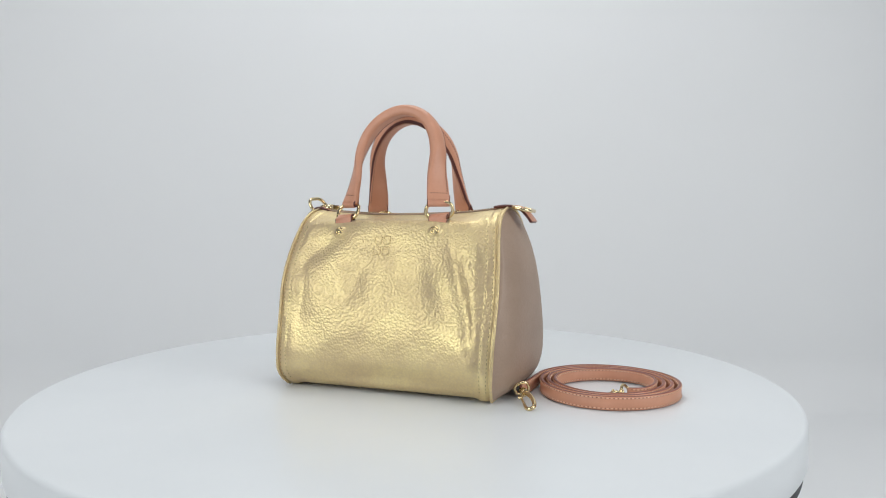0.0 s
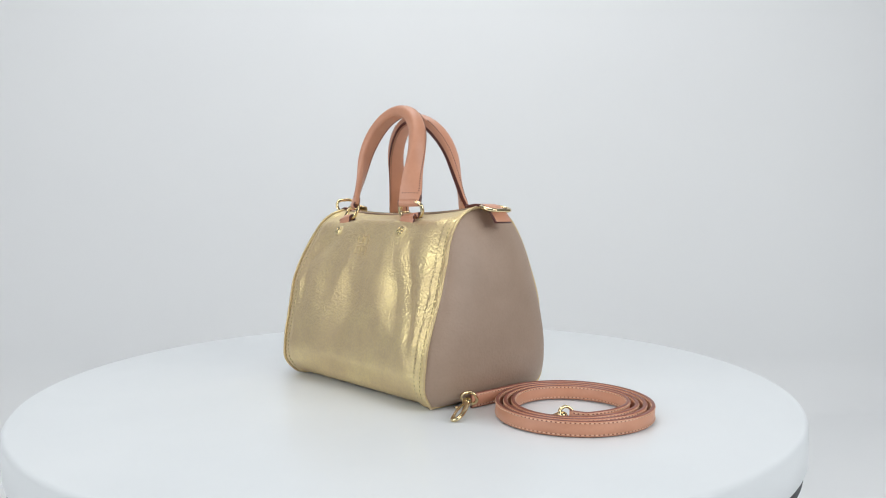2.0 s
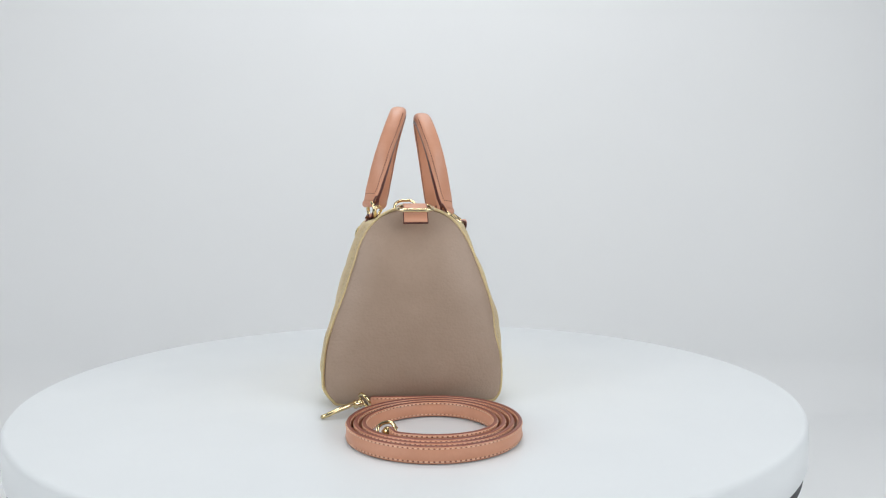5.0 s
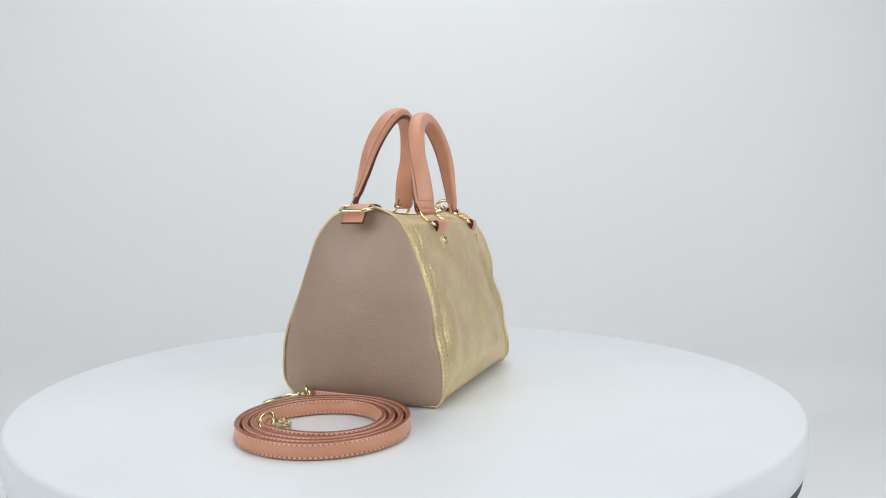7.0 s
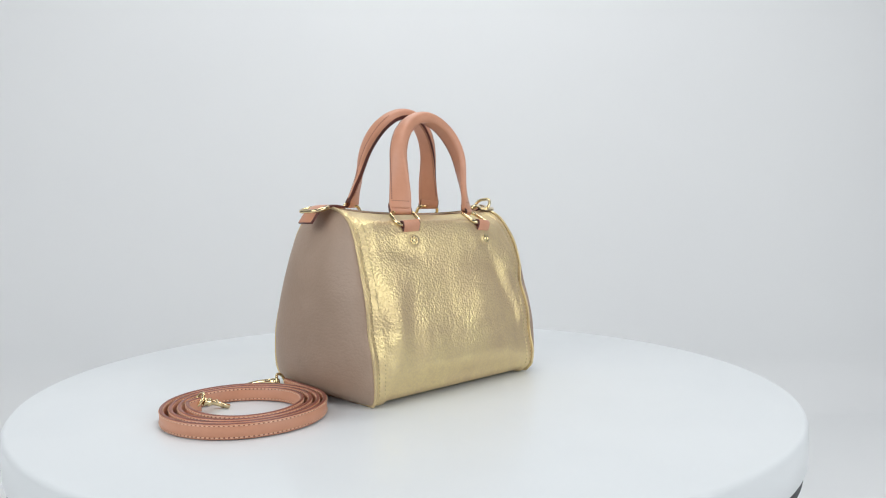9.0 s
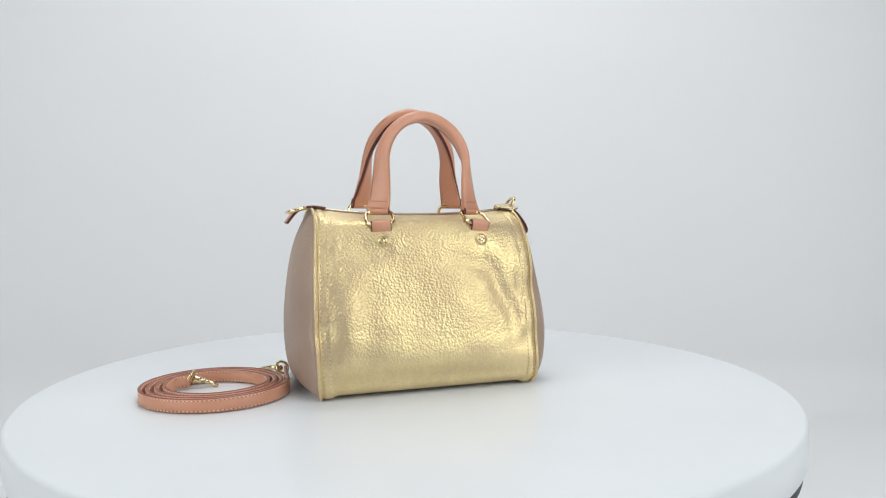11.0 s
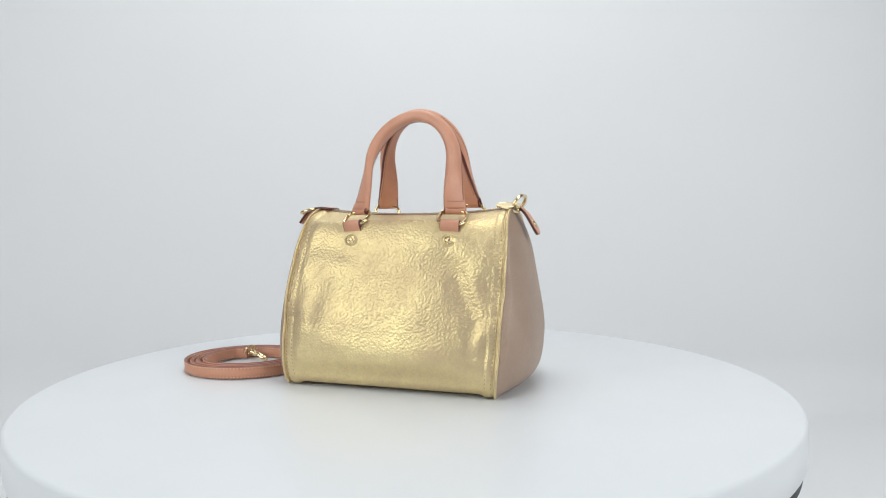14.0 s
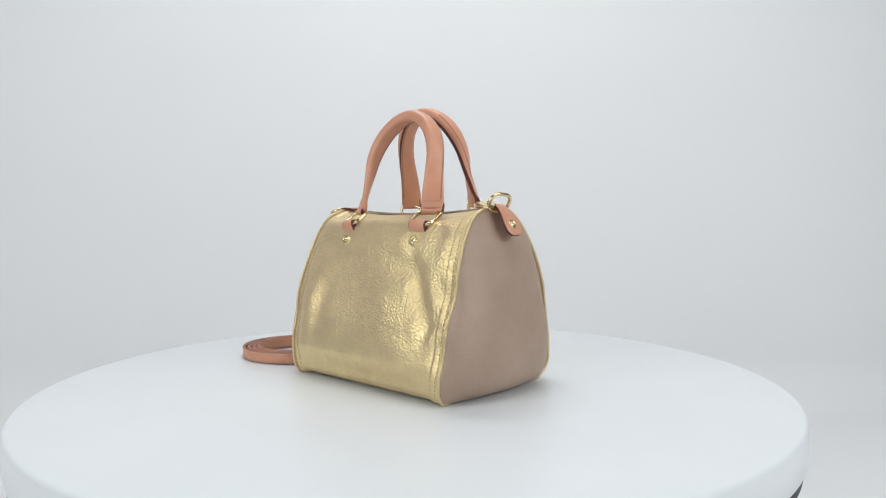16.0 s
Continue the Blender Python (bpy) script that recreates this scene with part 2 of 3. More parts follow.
def half_length(z, side):
    """How far from the middle the end seams stand at a height."""
    return 0.1025 + 0.0025 * math.sin(math.pi * min(max(z / 0.168, 0), 1)) - 0.002 * smooth_step(0.12, 0.168, z) - 0.0025 * math.exp(-z / 0.009) + side * 0.0025 * (1 - smooth_step(0.06, 0.14, z))


def crease(x, z, x0, z0, x1, z1, wide, depth):
    """A long soft dent between two points of a face."""
    dx, dz = x1 - x0, z1 - z0
    u = min(max(((x - x0) * dx + (z - z0) * dz) / (dx * dx + dz * dz), 0), 1)
    d = math.hypot(x - x0 - u * dx, z - z0 - u * dz)
    return -depth * math.exp(-(d / wide) ** 2) * (0.35 + 0.65 * math.sin(math.pi * min(max(u, 0.05), 0.95)))


FRONT_FOLDS = [(0.062, 0.128, 0.084, 0.060, 0.0070, 0.0036), (0.044, 0.116, 0.064, 0.076, 0.012, 0.0036), (-0.050, 0.137, -0.088, 0.118, 0.010, 0.0028),
               (-0.022, 0.112, -0.034, 0.084, 0.009, -0.0020), (-0.088, 0.122, -0.080, 0.070, 0.007, 0.0018), (0.030, 0.110, 0.010, 0.070, 0.018, -0.0016),
               (-0.060, 0.100, -0.045, 0.055, 0.014, -0.0016), (-0.030, 0.135, 0.020, 0.128, 0.010, 0.0016), (0.078, 0.100, 0.088, 0.045, 0.005, 0.0016)]
BACK_FOLDS = [(-0.052, 0.128, -0.078, 0.066, 0.0095, 0.0036), (-0.078, 0.068, -0.092, 0.060, 0.010, 0.0012), (0.030, 0.124, 0.078, 0.130, 0.010, 0.0026),
              (-0.025, 0.118, -0.060, 0.112, 0.010, 0.0024), (0.070, 0.100, 0.080, 0.060, 0.012, -0.0022), (0.0, 0.112, 0.0, 0.070, 0.024, 0.0020),
              (-0.066, 0.080, -0.070, 0.050, 0.009, -0.0014), (0.040, 0.090, 0.050, 0.050, 0.015, -0.0014), (-0.088, 0.120, -0.090, 0.080, 0.005, 0.0014)]


def body_point(x, y, z):
    """The bag's skin: the end outline at (y, z), carried along x with its swell, sag and folds."""
    L = half_length(z, 1.0 if x > 0 else -1.0)
    u = x / L
    mid = 1 - min(abs(u), 1) ** 2.4
    face = smooth_step(0.012, 0.035, z) * (1 - smooth_step(0.148, 0.164, z))
    out = (0.0060 + 0.0035 * smooth_step(0.08, 0.13, z)) * mid * face
    top = smooth_step(0.150, 0.168, z)
    sag = -0.0062 * mid * top
    side = -1.0 if y < 0 else 1.0
    if abs(y) > 0.02:
        for f in FRONT_FOLDS if side < 0 else BACK_FOLDS:
            out += crease(x, z, *f) * (1 - smooth_step(0.80, 0.95, abs(u)))
        q = Vector((x * 26, side * 3.1 + y * 4, z * 26))
        out += (0.0022 * noise.noise(q) + 0.0005 * noise.noise(q * 2.1)) * face * (0.35 + 0.65 * smooth_step(0.025, 0.055, z))
    if y < 0:
        out += 0.0095 * smooth_step(0.0, 1.0, -u) * smooth_step(-0.001, 0.024, z) * (1 - smooth_step(0.09, 0.15, z))
    if y < 0 and u > 0:
        out += 0.0044 * smooth_step(0.1, 1.0, u) * smooth_step(0.004, 0.02, z) * (1 - smooth_step(0.06, 0.12, z))
    if y > 0:
        out += 0.0022 * smooth_step(0.3, 1.0, u) * smooth_step(0.03, 0.06, z) * (1 - smooth_step(0.10, 0.14, z))
        out -= 0.0018 * smooth_step(0.3, 1.0, -u) * smooth_step(0.02, 0.04, z) * (1 - smooth_step(0.07, 0.10, z))
    if u > 0:
        near = smooth_step(0.70, 1.0, u)
        out -= near * (0.0028 * math.exp(-((z - 0.060) / 0.015) ** 2) if y > 0 else 0.0008 * math.exp(-((z - 0.085) / 0.02) ** 2))
    elif y > 0:
        out -= smooth_step(0.70, 1.0, -u) * 0.003 * math.exp(-((z - 0.092) / 0.013) ** 2)
    if y > 0 and u < 0:
        out += 0.0016 * smooth_step(0.3, 1.0, -u) * smooth_step(0.002, 0.012, z) * (1 - smooth_step(0.02, 0.05, z))
    # the skin is gathered into a soft roll beside the end seams
    roll = 0.0009 + 0.0014 * noise.noise(Vector((u * 2, side * 5.0, z * 60)))
    out += roll * math.exp(-((abs(u) - 0.85) / 0.065) ** 2) * face
    if u > 0:
        out += 0.0024 * math.exp(-((u - 0.78) / 0.12) ** 2) * face
    band = smooth_step(0.905, 0.915, abs(u))
    out += 0.0007 * band * smooth_step(0.004, 0.012, z)
    out -= 0.0016 * math.exp(-((abs(u) - 0.985) / 0.012) ** 2)
    gap = 0.0022 * smooth_step(0.012, 0.002, z) * (1 - smooth_step(0.86, 0.92, abs(u))) if z < 0.012 else 0.0
    n = (y, max(z - 0.07, -0.07) * 0.35)
    s = math.hypot(*n) or 1
    return (x, BAG_Y + y + out * n[0] / s, max(z + sag + out * n[1] / s + gap, 0.0006))


def skin(x, side, z):
    """A place on the front (side -1) or back (+1) face of the bag, with its outward normal."""
    half = RING[:, 0] >= 0
    zs, ys = RING[half, 1], RING[half, 0]
    order = np.argsort(zs)

    def at(xx, zz):
        return np.array(body_point(xx, side * float(np.interp(zz, zs[order], ys[order])), zz))
    p = at(x, z)
    n = unit(np.cross(at(x + 0.002, z) - p, at(x, z + 0.002) - p))
    return p, n if n[1] * side > 0 else -n


def bag_body(bag):
    cols, rows = len(RING), 190
    verts = []
    for i in range(rows):
        u = -1 + 2 * i / (rows - 1)
        for y, z in RING:
            verts.append(body_point(u * half_length(z, math.copysign(1.0, u)), y, z))
    return solid("body", verts, grid_faces(rows, cols, True), GOLD, bag, "metallic gold pebbled leather body")


def end_outline(side, grow=0.0, shift=0.0):
    out = []
    for y, z in RING:
        p = body_point(side * half_length(z, side), y, z)
        out.append(np.array((p[0] + side * shift, p[1] * (1 + grow), p[2])))
    return out


def end_panel(bag, side):
    edge = end_outline(side)
    mid = np.array((side * 0.1045, BAG_Y, 0.074))
    scales = [1.0, 0.985, 0.96, 0.93, 0.89, 0.84, 0.78, 0.70, 0.60, 0.48, 0.36, 0.24, 0.12]
    reach = RING[:, 0] >= 0
    order = np.argsort(RING[reach, 1])

    def swell(y, z):
        half = float(np.interp(z, RING[reach, 1][order], RING[reach, 0][order])) + 0.004
        phi = max(1 - (abs(y - BAG_Y) / half) ** 2, 0) * (1 - math.exp(-z / 0.016)) * (1 - math.exp(-max(0.166 - z, 0) / 0.070))
        return PANEL_SWELL * (0.84 if side > 0 else 1.20 - 0.42 * smooth_step(0.05, 0.13, z)) * (1 - math.exp(-2.6 * phi)) / 0.86 + noise.noise(Vector((side * 2, y * 20, z * 20))) * 0.0016 * phi

    verts = []
    for s in scales:
        for p in edge:
            q = mid + (p - mid) * s
            fade = 0.0 if s == 1 else 1.0
            flat = p[0] if s == 1 else side * half_length(q[2], side)
            verts.append((flat + side * fade * swell(q[1], q[2]), q[1], max(q[2], 0.0008)))
    cols = len(edge)
    faces = grid_faces(len(scales), cols, True)
    verts.append((side * (half_length(0.074, side) + swell(BAG_Y, 0.074)), BAG_Y, 0.074))
    last = (len(scales) - 1) * cols
    faces += [(last + k, last + (k + 1) % cols, len(verts) - 1) for k in range(cols)]
    panel = solid("end_panel", verts, faces, TAUPE, bag, "smooth taupe grained leather end panel")
    line = end_outline(side, 0.0, 0.0006)
    line = [(p[0], p[1], max(p[2], 0.0020)) for p in line]
    solid("piping", *tube(line, 0.0014, 8, True), GOLD, bag, "thin gold leather piping")
    return panel


def seam_threads(bag, side):
    for face in (-1, 1):
        pieces = []
        for inset in (0.91, 0.965):
            for z in np.arange(0.012, 0.150, 0.0036):
                x = side * inset * half_length(z, side)
                p, n = skin(x, face, z)
                q, _ = skin(x, face, z + 0.002)
                pieces.append(stitch(p, q - p, n, 0.0022, 0.0007, 0.00025))
            if inset > 0.95:
                break
        solid("seam_stitching", *merged(*pieces), GOLD_THREAD, bag, smooth=False)


def zipper(bag):
    line = [body_point(x, 0.0, 0.1685) for x in np.linspace(-0.097, 0.097, 90)]
    for s in (-1, 1):
        lip = [(p[0], p[1] + s * 0.0050, p[2] + 0.0003) for p in line]
        solid("zip_lip", *tube(lip, 0.0011, 8, flat=0.9), TAUPE, bag)
    strip = []
    for p in line:
        strip += [(p[0], p[1] - 0.0040, p[2] + 0.0009), (p[0], p[1] + 0.0040, p[2] + 0.0009)]
    solid("zip_tape", strip, grid_faces(len(line), 2), ZIP_TAPE, bag, "dark woven zip tape")
    teeth = []
    for i, x in enumerate(np.arange(-0.094, 0.094, 0.0016)):
        p = np.array(body_point(x, 0, 0.1685)) + (0, 0.0007 * (-1) ** i, 0.0012)
        teeth.append(stitch(p, (0, 1, 0), (0, 0, 1), 0.0034, 0.0011, 0.0007))
    tagged(solid("zip_teeth", *merged(*teeth), METAL, bag, "small gold metal zip teeth", smooth=False), kind="stuff")


def rivet(bag, p, n):
    turn = Vector(tuple(n)).to_track_quat("Z", "Y").to_matrix().to_4x4()
    m = Matrix.Translation(tuple(p)) @ turn
    ring = [(0.0044, -0.0006), (0.0046, 0.0005), (0.0043, 0.0011), (0.0034, 0.0011), (0.0031, 0.0005), (0.0027, 0.0005), (0.0024, 0.0012), (0.0015, 0.0016), (0.0003, 0.0017)]
    solid("rivet", *moved(lathe([(0.0003, -0.0008)] + [(0.92 * q, h) for q, h in ring], 28), m), RIVET, bag, "round gold rivet")


def band(points, widths, normals, thick, slots=(0, 1)):
    """A flat leather band along points: verts, faces and the slot of each face (sides are edge paint)."""
    pts = [np.array(p, float) for p in points]
    verts, count = [], len(pts)
    for i, p in enumerate(pts):
        t = unit(pts[min(i + 1, count - 1)] - pts[max(i - 1, 0)])
        n = np.array(normals[i], float)
        n = unit(n - t * (n @ t))
        b = np.cross(t, n)
        w = widths[i] / 2
        for u, v in ((-1, -0.32), (-1, 0.32), (-0.93, 0.5), (0, 0.52), (0.93, 0.5), (1, 0.32), (1, -0.32), (0.93, -0.5), (0, -0.52), (-0.93, -0.5)):
            verts.append(p + b * u * w + n * v * thick)
    faces = grid_faces(count, 10, True)
    kinds = [slots[1] if j in (0, 1, 4, 5, 6, 9) else slots[0] for i in range(count - 1) for j in range(10)]
    faces += [tuple(range(9, -1, -1)), tuple((count - 1) * 10 + k for k in range(10))]
    return verts, faces, kinds + [slots[1]] * 2


def wire_loop(wide, high, corner, wire, steps=6, round_top=False):
    """A rounded rectangular ring of wire in the xz plane."""
    pts = []
    for cx, cz, a0 in ((1, 1, 0), (-1, 1, 90), (-1, -1, 180), (1, -1, 270)):
        c = min(wide / 2, high / 2) * 0.98 if round_top and cz > 0 else corner
        for a in np.linspace(a0, a0 + 90, steps + (4 if round_top and cz > 0 else 0)):
            pts.append((cx * (wide / 2 - c) + c * math.cos(radians(a)), 0, cz * (high / 2 - c) + c * math.sin(radians(a))))
    return tube(spline(pts, 64, True), wire, 10, True)


def turned_across(sgn, side, degrees):
    """The width direction of a leg's foot, whose face is turned that far from the bag's face towards the end."""
    a = radians(degrees)
    return np.array((math.cos(a), -sgn * side * math.sin(a), 0.0))


def handle_hardware(bag, x, side, foot, sgn):
    """The square ring, the leather tab below it and its rivet, on one face."""
    z_rivet = 0.1432 if side < 0 else 0.1352
    r, rn = skin(x, side, z_rivet)
    rivet(bag, r + rn * 0.0006, rn)
    cx = unit(np.array((1, 0, 0)) - rn * rn[0])
    cz = np.cross(rn, cx)
    # gold leather washer under the rivet
    patch = []
    for k in range(24):
        a = 2 * math.pi * k / 24
        patch.append(r + rn * 0.0010 + cx * 0.0064 * math.cos(a) + cz * 0.0054 * math.sin(a))
    base = [q - rn * 0.0030 + (q - r) * 0.25 for q in patch]
    solid("rivet_patch", patch + base, [tuple(range(24))] + [(k, (k + 1) % 24, 24 + (k + 1) % 24, 24 + k) for k in range(24)], GOLD, bag)
    top = np.array(foot) + (0, 0, -0.0024)
    z_low = top[2] - (0.0150 if side < 0 else 0.0168)
    bed, n = skin(x, side, z_low)
    low = bed + n * 0.0024
    axis = unit(top - low)
    wide = turned_across(sgn, side, 14)
    wide = unit(wide - axis * (wide @ axis))
    out = unit(np.cross(wide, axis))
    out = out if out[1] * side > 0 else -out
    # tab from the slit up through the ring and back
    slit, sn = skin(x, side, z_low - 0.0052)
    flat = unit(np.array((1.0, 0, 0)) - sn * sn[0])
    pts = spline([slit - sn * 0.0016, (slit + low) / 2 + sn * 0.0022, low + out * 0.0028 - axis * 0.0008, low + axis * 0.0026 + out * 0.0010, low + axis * 0.0014 - out * 0.0020, low - axis * 0.0022 - out * 0.0024], 26)
    t = [unit(pts[min(i + 1, 25)] - pts[max(i - 1, 0)]) for i in range(26)]
    v, f, k = band(pts, [0.0182] * 26, [np.cross(flat + (wide - flat) * smooth_step(3, 12, i), q) for i, q in enumerate(t)], 0.0018)
    solid("handle_tab", v, f, [TAN, EDGE], bag, "short tan leather tab", slots=k)
    mid = (top + low) / 2
    tall = float(np.linalg.norm(top - low)) + 0.0012
    m = Matrix(((wide[0], out[0], axis[0], mid[0]), (wide[1], out[1], axis[1], mid[1]), (wide[2], out[2], axis[2], mid[2]), (0, 0, 0, 1)))
    solid("square_ring", *moved(wire_loop(0.0248, tall, 0.0060, 0.0017), m), METAL, bag, "polished pale gold square ring")


def carry_handle(bag, side, x0, y_foot, y_top, z_top, z_foot, y_lean, spread, x_lean, point):
    a, z_mid = 0.0430, 0.205
    b = z_top - z_mid
    path = [(x0 + a * spread, z_foot), (x0 + a * (1 + (spread - 1) * 0.62), z_foot + 0.012), (x0 + a * (1 + (spread - 1) * 0.2), 0.198)]
    path += [(x0 + a * math.copysign(abs(math.cos(q)) ** point, math.cos(q)), z_mid + b * math.sin(q)) for q in np.linspace(0.06, math.pi - 0.06, 17)]
    path += [(x0 - a * (1 + (spread - 1) * 0.2), 0.198), (x0 - a * (1 + (spread - 1) * 0.62), z_foot + 0.012), (x0 - a * spread, z_foot)]
    flat = spline(path, 96)
    pts = []
    for x, z in flat:
        h = min(max((z - z_foot) / (z_top - z_foot), 0), 1)
        pts.append(np.array((x + x_lean * h, y_foot + (y_top - y_foot) * (0.75 * h + 0.25 * h * h) + y_lean * (x - x0) * (1 - h), z)))
    count = len(pts)
    verts, kinds = [], []
    sect = 16
    frames = []
    for i, p in enumerate(pts):
        t = unit(pts[min(i + 1, count - 1)] - pts[max(i - 1, 0)])
        h = min(max((p[2] - z_foot) / (z_top - z_foot), 0), 1)
        radial = np.array((-t[2], 0, t[0]))
        radial = unit(radial) if radial @ np.array((p[0] - x0 - x_lean * h, 0, p[2] - z_mid + 0.02)) > 0 else -unit(radial)
        twist = radians(52) * (1 - smooth_step(0.06, 0.90, h)) + radians(10) * (1 - smooth_step(0.0, 0.15, h))
        n = math.cos(twist) * radial + math.sin(twist) * np.array((0, side, 0.0))
        n = unit(n - t * (n @ t))
        w = np.cross(t, n)
        wide = 0.0104 - 0.0026 * smooth_step(0.0, 0.60, h)
        dome = 0.0026 + 0.0046 * smooth_step(0.12, 0.85, h)
        frames.append((p, t, n, w, wide, dome, h))
        for k in range(sect):
            q = math.pi * k / (sect - 1)
            verts.append(p + w * wide * math.cos(q) + n * (dome * math.sin(q) ** 0.5 + 0.0002))
        for u in (-1, -0.6, 0.6, 1):
            verts.append(p + w * wide * u * 0.98 - n * (0.0029 if abs(u) == 1 else 0.0031))
    ring = sect + 4
    faces = grid_faces(count, ring, True)
    for i in range(count - 1):
        kinds += [1 if j == (ring - 1 if side < 0 else sect - 1) else 0 for j in range(ring)]
    faces += [tuple(range(ring)), tuple((count - 1) * ring + k for k in range(ring))]
    grip = solid("handle", verts, faces, [TAN, EDGE], bag, "rolled tan leather carry handle, burgundy edges", slots=kinds + [0, 0])
    pieces = []
    step = 0
    for i in range(2, count - 2):
        p, t, n, w, wide, dome, h = frames[i]
        if h > 0.10:
            q = math.acos(0.79)
            s = -1.0 if w[1] * side > 0 else 1.0
            at = p + w * wide * s * 0.79 + n * (dome * math.sin(q) ** 0.5 + 0.0003)
            if h < 0.93:
                pieces.append(stitch(at, t, n + w * s * 0.6, 0.0015, 0.0011, 0.0005))
            pieces.append(stitch(p + w * wide * s * 0.82 - n * 0.0032, t, -n, 0.0015, 0.0008, 0.0004))
    for i in (3, count - 4):
        p, t, n, w, wide, dome, h = frames[i]
        for u in np.linspace(-0.68, 0.68, 6):
            pieces.append(stitch(p + w * wide * u + n * (dome * math.sin(math.acos(u)) ** 0.5 + 0.0003), w, n, 0.0013, 0.0009, 0.0004))
    solid("handle_stitching", *merged(*pieces), DARK_THREAD, bag, smooth=False)
    # the ends fold round the square rings
    for i in (0, count - 1):
        p, t, n, w, wide, dome, h = frames[i]
        sgn = 1.0 if p[0] > x0 else -1.0
        across = turned_across(sgn, side, 27)
        down = unit(np.array((0, side * 0.22, -1.0)))
        nn = unit(np.cross(across, down))
        nn = nn if nn[1] * side > 0 else -nn
        line = [p - down * 0.006 - nn * 0.0004, p - down * 0.0006 + nn * 0.0012, p + down * 0.0016 + nn * 0.0020, p + down * 0.0042 + nn * 0.0004, p + down * 0.0010 - nn * 0.0022, p - down * 0.005 - nn * 0.0022]
        line = spline(line, 20)
        tt = [unit(line[min(j + 1, 19)] - line[max(j - 1, 0)]) for j in range(20)]
        v, f, k = band(line, list(np.linspace(0.0209, 0.0204, 20)), [np.cross(across, q) for q in tt], 0.0018)
        solid("handle_fold", v, f, [TAN, EDGE], grip, slots=k)
    for s in (1, -1):
        handle_hardware(bag, x0 + s * a * (spread + 0.02), side, pts[0] if s > 0 else pts[-1], s)


def emblem(bag):
    """Four small square loops pressed into the front, as plain shapes."""
    for cx in (-0.0095, -0.0010):
        for cz in (0.1262, 0.1352):
            pts = []
            for q in np.linspace(0, 2 * math.pi, 28, endpoint=False):
                c, s = math.cos(q), math.sin(q)
                f = 1 / (abs(c) ** 5 + abs(s) ** 5) ** 0.2
                p, n = skin(cx + 0.0032 * c * f, -1, cz + 0.0033 * s * f)
                pts.append(p + n * 0.0001)
            solid("emblem_loop", *tube(pts, 0.00058, 6, True), GOLD, bag, "small embossed square loop")


def end_fittings(bag):
    # strap end: a leather loop with a flat oval ring, pointing outward
    for side in (1, -1):
        L = 0.1045
        z0 = 0.1680
        if side > 0:
            line = spline([(0.088, BAG_Y, z0 + 0.0005), (0.099, BAG_Y, z0 + 0.0018), (0.1095, BAG_Y, z0 + 0.0004), (0.1170, BAG_Y, z0 - 0.0052), (0.1235, BAG_Y, z0 - 0.0135)], 24)
            wide = [0.0205] * 24
        else:
            line = spline([(-0.090, BAG_Y, z0 - 0.0010), (-0.098, BAG_Y, z0 + 0.0018), (-0.1055, BAG_Y, z0 + 0.0012), (-0.1130, BAG_Y, z0 - 0.0052), (-0.1195, BAG_Y, z0 - 0.0150), (-0.1245, BAG_Y, z0 - 0.0250)], 24)
            wide = [0.0150] * 10 + list(np.linspace(0.015, 0.0225, 8)) + [0.0225, 0.0225, 0.0220, 0.0205, 0.0170, 0.0100]
        t = [unit(line[min(j + 1, 23)] - line[max(j - 1, 0)]) for j in range(24)]
        nor = [np.cross(q, (0, 1.0 * -side, 0)) for q in t]
        nor = [n if n[2] + n[0] * side > 0 else -n for n in nor]
        v, f, k = band(line, wide, nor, 0.0024)
        tab = solid("end_tab", v, f, [TAN, EDGE], bag, "tan leather tab folded over the end seam", slots=k)
        if side > 0:
            q = radians(14)
            m = Matrix(((0, -math.sin(q), math.cos(q), 0.1140), (1, 0, 0, BAG_Y), (0, -math.cos(q), -math.sin(q), z0 - 0.0012), (0, 0, 0, 1)))
            solid("oval_ring", *moved(wire_loop(0.0285, 0.0165, 0.0076, 0.0017), m), METAL, bag, "pale gold oval ring lying flat")
        else:
            m = Matrix.Translation((-0.1058, BAG_Y, z0 + 0.0040)) @ pose(0, 0, 0, 0, -30, 0) @ pose(0, 0, 0, 0, 0, 82)
            solid("oval_ring", *moved(wire_loop(0.0240, 0.0172, 0.0080, 0.0017), m), METAL, bag, "pale gold oval ring standing up")
            p = line[18] + nor[18] * 0.0014
            rivet(bag, p - nor[18] * 0.0006, nor[18])
    # zip slider and its flat pull
    zp = body_point(-0.096, 0, 0.1685)[2]
    m = Matrix.Translation((-0.0935, BAG_Y, zp + 0.0020))
    solid("zip_slider", *moved(lathe([(0.0003, -0.0025), (0.0042, -0.0025), (0.0048, -0.0010), (0.0042, 0.0018), (0.0024, 0.0026), (0.0003, 0.0028)], 20), m), METAL, bag, "gold zip slider")
    out = []
    for h in (-0.0008, 0.0008):
        for q in np.linspace(0, 2 * math.pi, 40, endpoint=False):
            out.append((-0.0985 + 0.0122 * math.cos(q), BAG_Y + 0.0115 + 0.0062 * math.sin(q) * (1 - 0.25 * math.cos(q)), zp + 0.0018 + h - 0.0026 * math.sin(q) + 0.0004 * math.cos(q)))
    f = [tuple(range(40)), tuple(range(79, 39, -1))] + [(k, (k + 1) % 40, 40 + (k + 1) % 40, 40 + k) for k in range(40)]
    solid("zip_pull", out, f, METAL, bag, "flat pale gold oval zip pull", smooth=False)


